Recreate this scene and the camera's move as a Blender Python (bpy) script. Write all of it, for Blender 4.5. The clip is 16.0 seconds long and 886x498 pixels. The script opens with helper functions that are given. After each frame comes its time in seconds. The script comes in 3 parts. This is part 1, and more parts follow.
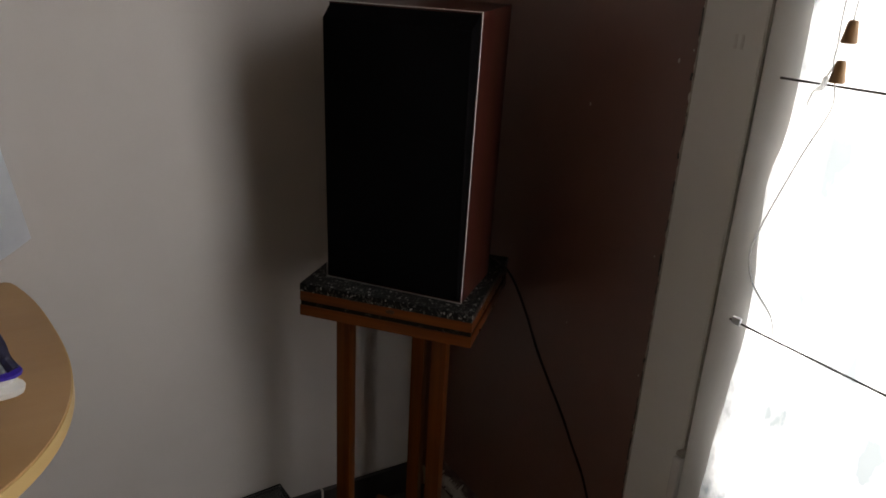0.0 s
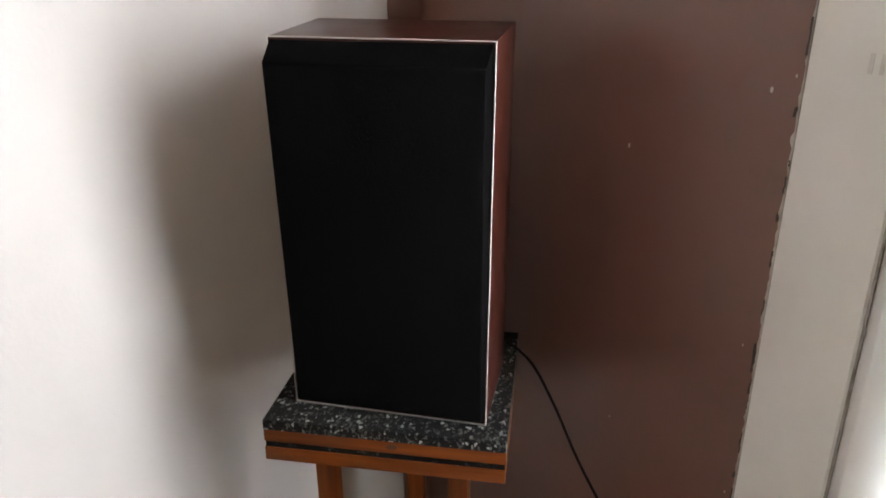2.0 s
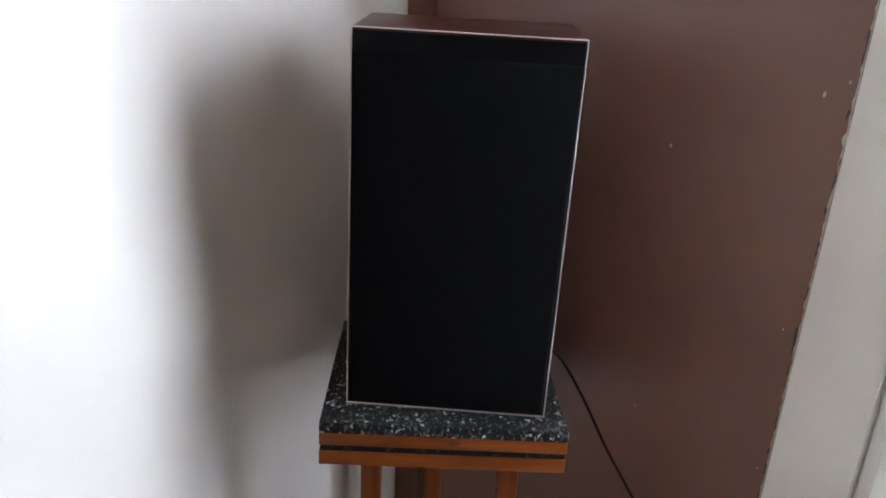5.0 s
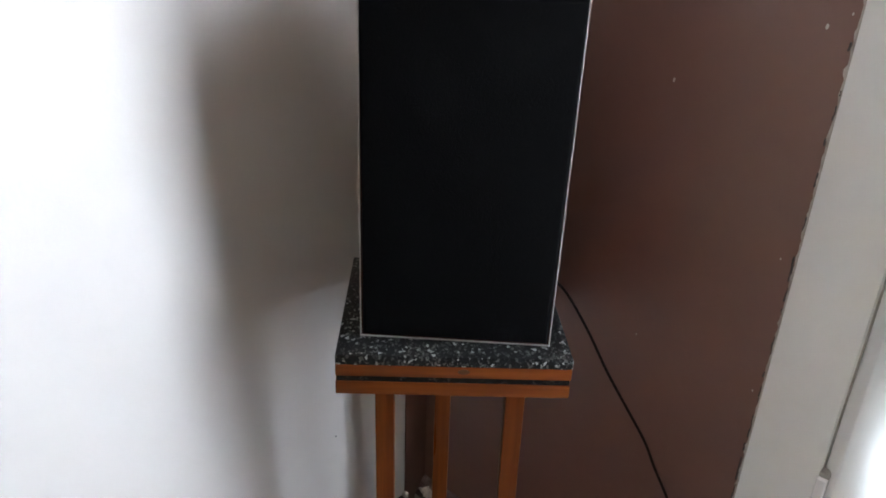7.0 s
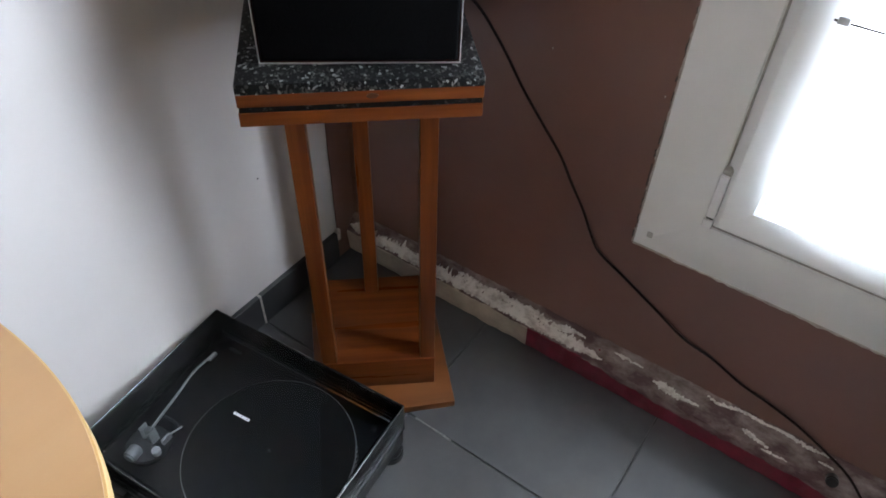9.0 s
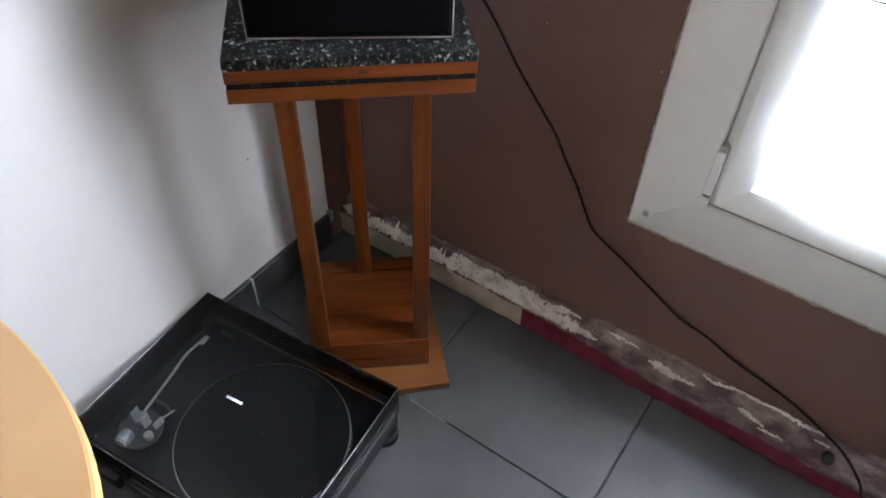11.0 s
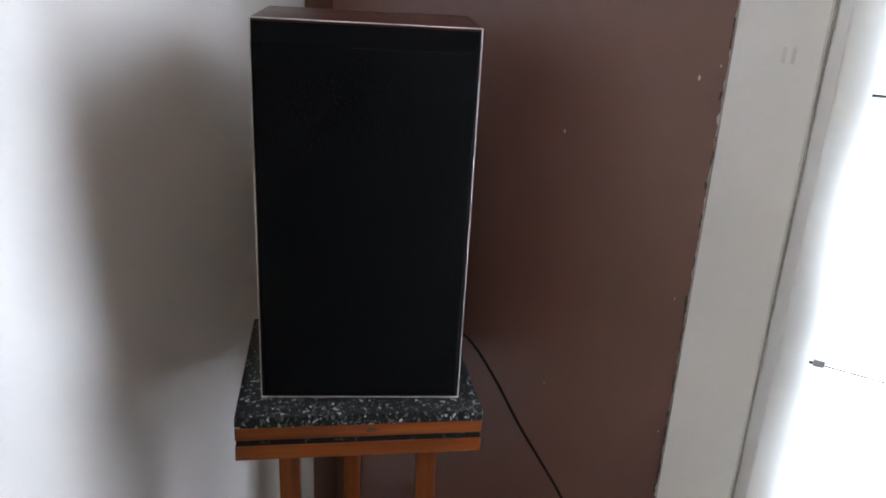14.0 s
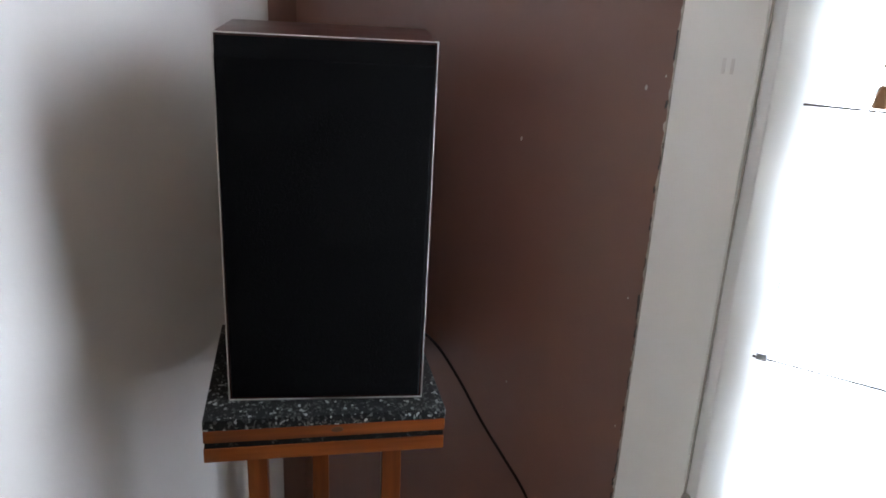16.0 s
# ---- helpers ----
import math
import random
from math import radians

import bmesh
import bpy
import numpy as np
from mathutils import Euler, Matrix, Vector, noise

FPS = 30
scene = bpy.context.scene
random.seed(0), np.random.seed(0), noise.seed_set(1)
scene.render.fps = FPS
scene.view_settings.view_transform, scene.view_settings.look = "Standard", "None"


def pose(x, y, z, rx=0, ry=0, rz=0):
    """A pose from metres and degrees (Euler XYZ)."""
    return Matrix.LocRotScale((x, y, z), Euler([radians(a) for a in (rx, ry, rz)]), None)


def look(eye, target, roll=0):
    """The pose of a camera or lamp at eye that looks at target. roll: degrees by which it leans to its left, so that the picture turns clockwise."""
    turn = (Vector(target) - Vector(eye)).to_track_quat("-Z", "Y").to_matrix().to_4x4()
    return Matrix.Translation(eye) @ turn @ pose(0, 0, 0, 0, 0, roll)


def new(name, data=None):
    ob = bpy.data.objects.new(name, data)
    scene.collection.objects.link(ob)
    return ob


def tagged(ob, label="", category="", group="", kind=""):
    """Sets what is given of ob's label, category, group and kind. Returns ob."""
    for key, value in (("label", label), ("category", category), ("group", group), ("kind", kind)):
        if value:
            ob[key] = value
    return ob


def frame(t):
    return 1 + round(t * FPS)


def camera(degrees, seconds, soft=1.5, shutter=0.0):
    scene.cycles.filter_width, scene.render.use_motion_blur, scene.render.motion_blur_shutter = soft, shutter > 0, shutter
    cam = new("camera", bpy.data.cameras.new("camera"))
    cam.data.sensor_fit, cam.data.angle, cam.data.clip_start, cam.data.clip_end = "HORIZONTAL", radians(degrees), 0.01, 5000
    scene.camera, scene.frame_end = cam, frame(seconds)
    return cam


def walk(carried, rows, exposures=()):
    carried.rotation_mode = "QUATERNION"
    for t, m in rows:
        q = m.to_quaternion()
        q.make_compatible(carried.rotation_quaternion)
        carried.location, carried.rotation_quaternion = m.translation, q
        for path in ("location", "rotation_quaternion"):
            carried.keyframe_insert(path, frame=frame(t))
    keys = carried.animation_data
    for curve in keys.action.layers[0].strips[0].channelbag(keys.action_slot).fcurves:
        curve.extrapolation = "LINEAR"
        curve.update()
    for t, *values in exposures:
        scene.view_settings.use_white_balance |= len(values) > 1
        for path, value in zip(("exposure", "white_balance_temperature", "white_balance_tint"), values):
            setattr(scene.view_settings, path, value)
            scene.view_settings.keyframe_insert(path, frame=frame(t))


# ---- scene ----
cam = camera(63.3, 16.0, soft=1.7)
PATH = [
    (0, (1.321, -0.805, 1.216), (-0.281, 0.168, 0.52), 3.1),
    (0.5, (1.255, -0.768, 1.214), (-0.372, 0.172, 0.529), 2.7),
    (1, (1.122, -0.744, 1.222), (-0.48, 0.221, 0.514), -0.1),
    (1.5, (1.023, -0.704, 1.231), (-0.538, 0.284, 0.465), -0.2),
    (2, (0.973, -0.715, 1.248), (-0.494, 0.431, 0.518), -0.5),
    (2.5, (0.916, -0.758, 1.236), (-0.509, 0.459, 0.537), 0.3),
    (3, (0.855, -0.815, 1.226), (-0.498, 0.485, 0.533), 0.6),
    (3.5, (0.831, -0.841, 1.24), (-0.454, 0.507, 0.511), 1.7),
    (4, (0.83, -0.877, 1.22), (-0.426, 0.521, 0.536), 2.8),
    (6.3, (0.823, -0.901, 1.23), (-0.405, 0.51, 0.521), 2.5),
    (6.5, (0.824, -0.905, 1.228), (-0.414, 0.477, 0.482), 2.0),
    (7, (0.835, -0.917, 1.235), (-0.353, 0.448, 0.384), 1.9),
    (7.5, (0.852, -0.916, 1.229), (-0.254, 0.459, 0.288), 2.2),
    (8, (0.85, -0.902, 1.215), (-0.201, 0.411, 0.133), 2.8),
    (8.5, (0.856, -0.889, 1.209), (-0.085, 0.352, -0.046), 1.2),
    (9, (0.86, -0.892, 1.19), (0.058, 0.282, -0.217), 1.7),
    (9.2, (0.858, -0.892, 1.182), (0.099, 0.251, -0.273), 2.0),
    (10.2, (0.857, -0.889, 1.174), (0.115, 0.180, -0.365), 2.0),
    (11.3, (0.857, -0.886, 1.177), (0.035, 0.375, -0.14), 1.8),
    (11.5, (0.858, -0.887, 1.184), (-0.031, 0.446, -0.012), 1.2),
    (12, (0.857, -0.892, 1.195), (-0.111, 0.526, 0.17), 1.1),
    (12.5, (0.859, -0.895, 1.204), (-0.157, 0.579, 0.312), 1.2),
    (13, (0.854, -0.89, 1.222), (-0.19, 0.618, 0.426), 1.9),
    (13.5, (0.85, -0.913, 1.207), (-0.222, 0.653, 0.576), 2.0),
    (14, (0.843, -0.912, 1.209), (-0.199, 0.662, 0.548), 2.6),
    (14.5, (0.844, -0.915, 1.206), (-0.139, 0.689, 0.528), 2.8),
    (15, (0.851, -0.922, 1.21), (-0.182, 0.667, 0.57), 2.3),
    (15.5, (0.855, -0.93, 1.211), (-0.148, 0.68, 0.579), 2.7),
    (16, (0.872, -0.93, 1.22), (-0.109, 0.689, 0.574), 2.6),
]
EXPOSURES = [(0, -1.28, 7500, 15), (0.5, -1.18, 7400, 15), (1.0, -0.42, 7200, 14), (1.5, 0.27, 6900, 13), (2.0, 0.90, 6900, 12.5), (3.0, 1.02, 6500, 12), (4.0, 1.10, 6250, 11), (6.3, 1.02, 6200, 10), (8.0, 0.95, 6100, 10), (9.0, 0.87, 6050, 11), (11.3, 1.10, 6050, 11), (12.5, 1.0, 6050, 10), (14.0, 0.97, 6050, 10), (16, 0.88, 6050, 10)]
walk(cam, [(t, look(eye, target, roll)) for t, eye, target, roll in PATH], EXPOSURES)

# ---- world and light ----
world = bpy.data.worlds.new("sky")
scene.world = world
world.use_nodes = True
wn = world.node_tree
sky = wn.nodes.new("ShaderNodeTexSky")
sky.sky_type = "NISHITA"
sky.sun_disc = False
sky.sun_elevation = radians(35)
sky.sun_rotation = radians(200)
wn.links.new(sky.outputs[0], wn.nodes["Background"].inputs[0])
wn.nodes["Background"].inputs[1].default_value = 0.12

sun_data = bpy.data.lights.new("sun", "SUN")
sun_data.energy, sun_data.angle, sun_data.color = 0.8, radians(15), (1.0, 0.95, 0.88)
sun = new("sun", sun_data)
sun.matrix_world = look((-3, -6, 6), (0, 0, 0))

# daylight of the sky that falls through the window, just outside the glass
day = bpy.data.lights.new("window_daylight", "AREA")
day.shape, day.size, day.size_y = "RECTANGLE", 1.22, 1.40
day.energy, day.color = 156, (0.915, 0.935, 1.0)
lamp = new("window_daylight", day)
lamp.matrix_world = look((1.36, 0.21, 1.24), (1.36, -1.0, 1.24))

# ---- materials ----


def material(name, base, dark=None, rough=0.6, metal=0.0, scale=20.0, stretch=(1, 1, 1), bump=0.1, fine=200.0, spread=(0.35, 0.65), spec=0.5, turn=(0, 0, 0), rand=0.0):
    """Two colours mixed by coarse noise, fine grain in roughness and bump."""
    m = bpy.data.materials.new(name)
    m.use_nodes = True
    nt = m.node_tree
    n, ln = nt.nodes, nt.links
    p = n["Principled BSDF"]
    co = n.new("ShaderNodeTexCoord")
    mp = n.new("ShaderNodeMapping")
    mp.inputs["Scale"].default_value = stretch
    mp.inputs["Rotation"].default_value = [radians(a) for a in turn]
    ln.new(co.outputs["Object"], mp.inputs[0])
    nz = n.new("ShaderNodeTexNoise")
    nz.inputs["Scale"].default_value, nz.inputs["Detail"].default_value, nz.inputs["Roughness"].default_value = scale, 6, 0.6
    ln.new(mp.outputs[0], nz.inputs["Vector"])
    rmp = n.new("ShaderNodeValToRGB")
    dark = dark or tuple(c * 0.8 for c in base)
    rmp.color_ramp.elements[0].position, rmp.color_ramp.elements[1].position = spread
    rmp.color_ramp.elements[0].color, rmp.color_ramp.elements[1].color = (*dark, 1), (*base, 1)
    ln.new(nz.outputs["Fac"], rmp.inputs[0])
    out = rmp.outputs[0]
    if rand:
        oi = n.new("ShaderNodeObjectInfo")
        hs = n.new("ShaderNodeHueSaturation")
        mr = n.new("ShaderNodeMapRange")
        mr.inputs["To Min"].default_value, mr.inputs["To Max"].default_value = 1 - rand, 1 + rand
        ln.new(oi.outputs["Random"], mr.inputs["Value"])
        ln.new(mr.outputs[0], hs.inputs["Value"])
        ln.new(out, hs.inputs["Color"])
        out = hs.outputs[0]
    ln.new(out, p.inputs["Base Color"])
    p.inputs["Metallic"].default_value = metal
    p.inputs["Specular IOR Level"].default_value = spec
    f = n.new("ShaderNodeTexNoise")
    f.inputs["Scale"].default_value, f.inputs["Detail"].default_value = fine, 4
    ln.new(mp.outputs[0], f.inputs["Vector"])
    mr2 = n.new("ShaderNodeMapRange")
    mr2.inputs["To Min"].default_value, mr2.inputs["To Max"].default_value = max(rough - 0.1, 0.02), min(rough + 0.1, 1)
    ln.new(f.outputs["Fac"], mr2.inputs["Value"])
    ln.new(mr2.outputs[0], p.inputs["Roughness"])
    if bump:
        b = n.new("ShaderNodeBump")
        b.inputs["Strength"].default_value, b.inputs["Distance"].default_value = bump, 0.002
        add = n.new("ShaderNodeMath")
        ln.new(f.outputs["Fac"], add.inputs[0])
        ln.new(nz.outputs["Fac"], add.inputs[1])
        ln.new(add.outputs[0], b.inputs["Height"])
        ln.new(b.outputs[0], p.inputs["Normal"])
    return m


def granite(name):
    """Polished dark stone with pale and grey flecks."""
    m = bpy.data.materials.new(name)
    m.use_nodes = True
    n, ln = m.node_tree.nodes, m.node_tree.links
    p = n["Principled BSDF"]
    co = n.new("ShaderNodeTexCoord")
    v1 = n.new("ShaderNodeTexVoronoi")
    v1.inputs["Scale"].default_value = 250
    v2 = n.new("ShaderNodeTexVoronoi")
    v2.inputs["Scale"].default_value = 300
    nz = n.new("ShaderNodeTexNoise")
    nz.inputs["Scale"].default_value, nz.inputs["Detail"].default_value = 70, 4
    warp = n.new("ShaderNodeMixRGB")
    warp.inputs[0].default_value = 0.012
    mp = n.new("ShaderNodeMapping")
    mp.inputs["Scale"].default_value = (1.2, 0.85, 0.9)
    mp.inputs["Rotation"].default_value = (0, 0, 0.35)
    ln.new(co.outputs["Object"], mp.inputs[0])
    ln.new(mp.outputs[0], warp.inputs[1])
    ln.new(nz.outputs["Color"], warp.inputs[2])
    for a in (v1, v2):
        ln.new(warp.outputs[0], a.inputs["Vector"])
    ln.new(co.outputs["Object"], nz.inputs["Vector"])
    r1 = n.new("ShaderNodeValToRGB")
    e = r1.color_ramp.elements
    e[0].position, e[0].color = 0.50, (0.0035, 0.0035, 0.0038, 1)
    e[1].position, e[1].color = 1.0, (0.34, 0.35, 0.34, 1)
    for at_, c_ in ((0.80, (0.009, 0.010, 0.010, 1)), (0.92, (0.060, 0.064, 0.060, 1))):
        e.new(at_).color = c_
    sep = n.new("ShaderNodeSeparateColor")
    ln.new(v1.outputs["Color"], sep.inputs[0])
    ln.new(sep.outputs[0], r1.inputs[0])
    r2 = n.new("ShaderNodeValToRGB")
    g = r2.color_ramp.elements
    g[0].position, g[0].color = 0.80, (0, 0, 0, 1)
    g[1].position, g[1].color = 1.0, (0.075, 0.074, 0.068, 1)
    sep2 = n.new("ShaderNodeSeparateColor")
    ln.new(v2.outputs["Color"], sep2.inputs[0])
    ln.new(sep2.outputs[1], r2.inputs[0])
    add = n.new("ShaderNodeMixRGB")
    add.blend_type = "ADD"
    add.inputs[0].default_value = 1
    ln.new(r1.outputs[0], add.inputs[1])
    ln.new(r2.outputs[0], add.inputs[2])
    ln.new(add.outputs[0], p.inputs["Base Color"])
    p.inputs["Roughness"].default_value = 0.30
    p.inputs["Specular IOR Level"].default_value = 0.2
    return m


def cloth(name, base, through_light, clear):
    """Thin woven fabric: diffuse, translucent and partly clear between the threads."""
    m = bpy.data.materials.new(name)
    m.use_nodes = True
    n, ln = m.node_tree.nodes, m.node_tree.links
    n.remove(n["Principled BSDF"])
    d, tl, tp = n.new("ShaderNodeBsdfDiffuse"), n.new("ShaderNodeBsdfTranslucent"), n.new("ShaderNodeBsdfTransparent")
    co = n.new("ShaderNodeTexCoord")
    nz = n.new("ShaderNodeTexNoise")
    nz.inputs["Scale"].default_value, nz.inputs["Detail"].default_value = 16, 5
    mp = n.new("ShaderNodeMapping")
    mp.inputs["Scale"].default_value = (1.0, 1.0, 0.55)
    ln.new(co.outputs["Object"], mp.inputs[0])
    ln.new(mp.outputs[0], nz.inputs["Vector"])
    rmp = n.new("ShaderNodeValToRGB")
    rmp.color_ramp.elements[0].position, rmp.color_ramp.elements[0].color = 0.36, (base[0] * 0.20, base[1] * 0.225, base[2] * 0.235, 1)
    rmp.color_ramp.elements[1].position, rmp.color_ramp.elements[1].color = 0.66, (*base, 1)
    ln.new(nz.outputs["Fac"], rmp.inputs[0])
    ln.new(rmp.outputs[0], d.inputs[0])
    ln.new(rmp.outputs[0], tl.inputs[0])
    m1, m2 = n.new("ShaderNodeMixShader"), n.new("ShaderNodeMixShader")
    m1.inputs[0].default_value, m2.inputs[0].default_value = through_light, clear
    ln.new(d.outputs[0], m1.inputs[1])
    ln.new(tl.outputs[0], m1.inputs[2])
    ln.new(m1.outputs[0], m2.inputs[1])
    ln.new(tp.outputs[0], m2.inputs[2])
    ln.new(m2.outputs[0], n["Material Output"].inputs[0])
    return m


def glass(name, tint, rough=0.02):
    m = bpy.data.materials.new(name)
    m.use_nodes = True
    n, ln = m.node_tree.nodes, m.node_tree.links
    n.remove(n["Principled BSDF"])
    gl, tp, mx, fr = n.new("ShaderNodeBsdfGlossy"), n.new("ShaderNodeBsdfTransparent"), n.new("ShaderNodeMixShader"), n.new("ShaderNodeFresnel")
    gl.inputs["Roughness"].default_value = rough
    tp.inputs[0].default_value = (*tint, 1)
    fr.inputs[0].default_value = 1.24
    ln.new(fr.outputs[0], mx.inputs[0])
    ln.new(tp.outputs[0], mx.inputs[1])
    ln.new(gl.outputs[0], mx.inputs[2])
    ln.new(mx.outputs[0], n["Material Output"].inputs[0])
    return m


WHITE = material("white_wall_paint", (0.665, 0.640, 0.625), (0.622, 0.598, 0.584), 0.75, scale=3, bump=0.12, fine=120)
BROWN = material("brown_wall_paint", (0.198, 0.095, 0.071), (0.172, 0.081, 0.060), 0.42, scale=4, bump=0.012, fine=60, spec=1.0)
# unseen walls and ceiling: colours set for the bounce light they throw
DARKW = material("unseen_wall_low_bounce", (0.21, 0.15, 0.115), (0.18, 0.125, 0.095), 0.6, scale=3)
CREAMW = material("unseen_wall_warm_bounce", (0.86, 0.74, 0.60), (0.82, 0.70, 0.56), 0.8, scale=3)
CEIL = material("unseen_ceiling_warm_bounce", (0.64, 0.54, 0.44), (0.60, 0.50, 0.40), 0.85, scale=3)
TILE = material("grey_tile", (0.090, 0.092, 0.094), (0.062, 0.063, 0.065), 0.34, scale=6, bump=0.05, fine=90, rand=0.06)
GROUT = material("grout", (0.11, 0.11, 0.11), (0.05, 0.05, 0.05), 0.9, scale=30)
BASE = material("dark_base_tile", (0.042, 0.042, 0.044), (0.028, 0.028, 0.030), 0.4, scale=12, rand=0.08)
PVC = material("window_plastic", (0.93, 0.945, 0.93), (0.88, 0.895, 0.875), 0.35, scale=5, bump=0.02)
CHIP = material("old_plaster", (0.66, 0.63, 0.58), (0.38, 0.34, 0.30), 0.9, scale=30, bump=0.6, fine=160)
CRUST = material("flaking_plaster", (0.72, 0.70, 0.66), (0.43, 0.39, 0.36), 0.9, scale=80, stretch=(0.6, 1, 1), bump=1.0, fine=260, spread=(0.32, 0.54))
SMEAR = material("dried_grout", (0.30, 0.30, 0.29), (0.18, 0.18, 0.18), 0.9, scale=200)
CRUST_G = material("stained_plaster", (0.37, 0.32, 0.30), (0.125, 0.078, 0.076), 0.9, scale=34, stretch=(0.5, 1, 1), bump=0.9, fine=260, spread=(0.42, 0.74))
RED = material("faded_red_paint", (0.21, 0.018, 0.042), (0.12, 0.012, 0.024), 0.55, scale=25, bump=0.3)
CREAM = material("cream_paint", (0.62, 0.55, 0.46), (0.46, 0.40, 0.33), 0.6, scale=25, bump=0.3)
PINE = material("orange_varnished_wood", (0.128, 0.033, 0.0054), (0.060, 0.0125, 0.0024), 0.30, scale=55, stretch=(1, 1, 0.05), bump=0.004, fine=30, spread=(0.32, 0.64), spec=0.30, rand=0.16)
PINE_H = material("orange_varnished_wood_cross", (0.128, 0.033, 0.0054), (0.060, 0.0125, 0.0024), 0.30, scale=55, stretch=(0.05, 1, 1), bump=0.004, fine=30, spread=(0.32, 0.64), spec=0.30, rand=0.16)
PLATE = material("paler_varnished_wood", (0.165, 0.058, 0.013), (0.110, 0.036, 0.008), 0.35, scale=22, stretch=(0.05, 1, 1), bump=0.012, fine=90, spread=(0.30, 0.62))
MAHOG = material("red_brown_veneer", (0.050, 0.012, 0.008), (0.038, 0.009, 0.006), 0.32, scale=14, stretch=(1, 1, 0.04), bump=0.0, fine=12, spec=0.28)
INLAY = material("dark_inlay", (0.06, 0.062, 0.06), (0.004, 0.004, 0.004), 0.5, scale=170, bump=0.05, spread=(0.56, 0.74), spec=0.15)
KNOT = material("wood_knot", (0.055, 0.013, 0.003), (0.030, 0.007, 0.002), 0.35, scale=120)
STONE = granite("dark_flecked_granite")
GRILLE = material("black_grille_cloth", (0.0034, 0.0033, 0.0036), (0.0023, 0.0023, 0.0026), 0.9, scale=300, bump=0.25, fine=900, spec=0.03)
ALU = material("pale_aluminium", (0.72, 0.70, 0.68), (0.62, 0.60, 0.58), 0.35, metal=0.6, scale=40, bump=0.02)
BLACK = material("black_plastic", (0.0065, 0.007, 0.0075), (0.005, 0.005, 0.0055), 0.4, scale=40, bump=0.0)
MAT = material("black_rubber_mat", (0.007, 0.0075, 0.008), (0.005, 0.005, 0.005), 0.8, scale=60, bump=0.0)
DULL = material("dull_dark_metal", (0.16, 0.165, 0.165), (0.10, 0.10, 0.10), 0.5, metal=0.4, scale=60, bump=0.02)
RIM = material("dull_platter_rim", (0.60, 0.61, 0.61), (0.48, 0.49, 0.49), 0.40, metal=0.4, scale=60, bump=0.02)
STEEL = material("brushed_steel", (0.82, 0.82, 0.82), (0.7, 0.7, 0.7), 0.34, metal=0.55, scale=60, bump=0.02)
SMOKE = glass("smoked_acrylic", (0.80, 0.82, 0.83), 0.015)
EDGE = material("polished_acrylic_edge", (0.03, 0.033, 0.033), (0.02, 0.022, 0.022), 0.12, scale=30, bump=0.0, spec=0.9)
PANE = glass("window_glass", (0.95, 0.97, 0.96))
VOILE = cloth("white_voile", (0.90, 0.91, 0.90), 0.62, 0.06)
RUBBER = material("cable_rubber", (0.013, 0.006, 0.005), (0.009, 0.004, 0.003), 0.6, scale=60, bump=0.05, spec=0.25)
OAK = material("pale_oak_laminate", (0.53, 0.325, 0.155), (0.46, 0.272, 0.122), 0.40, scale=7, stretch=(1, 0.10, 1), bump=0.03, fine=70)
OAK_EDGE = material("honey_oak_edge", (0.60, 0.42, 0.19), (0.52, 0.35, 0.15), 0.4, scale=10, stretch=(0.2, 0.2, 1), bump=0.05)
PAPER = material("white_paper", (0.90, 0.94, 0.98), (0.82, 0.86, 0.92), 0.6, scale=12, bump=0.1)
CORK = material("turned_wood", (0.36, 0.20, 0.085), (0.26, 0.13, 0.05), 0.5, scale=30, stretch=(1, 1, 0.2))
CORD = cloth("white_cord", (0.84, 0.84, 0.82), 0.5, 0.30)
SEAL = material("grey_seal", (0.50, 0.49, 0.46), (0.34, 0.32, 0.29), 0.8, scale=60)
SMUDGE = material("grey_smudge", (0.60, 0.60, 0.57), (0.50, 0.50, 0.47), 0.6, scale=60)
HINGE = material("glossy_white_plastic", (0.95, 0.955, 0.96), (0.92, 0.925, 0.93), 0.22, scale=30, bump=0.0)
SCUFF = material("faint_smudge", (0.80, 0.80, 0.78), (0.72, 0.72, 0.70), 0.6, scale=60)
ROD = material("dark_rod", (0.06, 0.05, 0.045), (0.03, 0.03, 0.03), 0.5, scale=50)
NAVY = material("navy_knit", (0.016, 0.018, 0.060), (0.010, 0.010, 0.030), 0.6, scale=90, bump=0.4)
GREYCLOTH = material("grey_mesh_cloth", (0.24, 0.27, 0.28), (0.06, 0.07, 0.08), 0.8, scale=110, bump=0.5)
BLUE = material("violet_blue_trim", (0.05, 0.025, 0.42), (0.04, 0.02, 0.3), 0.45, scale=40)
SOLE = material("white_sole_rubber", (0.78, 0.78, 0.76), (0.66, 0.66, 0.64), 0.5, scale=30)

# ---- mesh helpers ----


def box(bm, lo, hi, bevel=0.0, segs=2):
    """An axis-aligned box from corner lo to corner hi."""
    c = [(a + b) / 2 for a, b in zip(lo, hi)]
    s = [abs(b - a) for a, b in zip(lo, hi)]
    r = bmesh.ops.create_cube(bm, size=1, matrix=Matrix.Translation(c) @ Matrix.Diagonal((*s, 1)))
    if bevel:
        edges = list({e for v in r["verts"] for e in v.link_edges})
        bmesh.ops.bevel(bm, geom=edges, offset=bevel, segments=segs, affect="EDGES", profile=0.6)
    return bm


def boxed(lo, hi, bevel=0.0, segs=2):
    return box(bmesh.new(), lo, hi, bevel, segs)


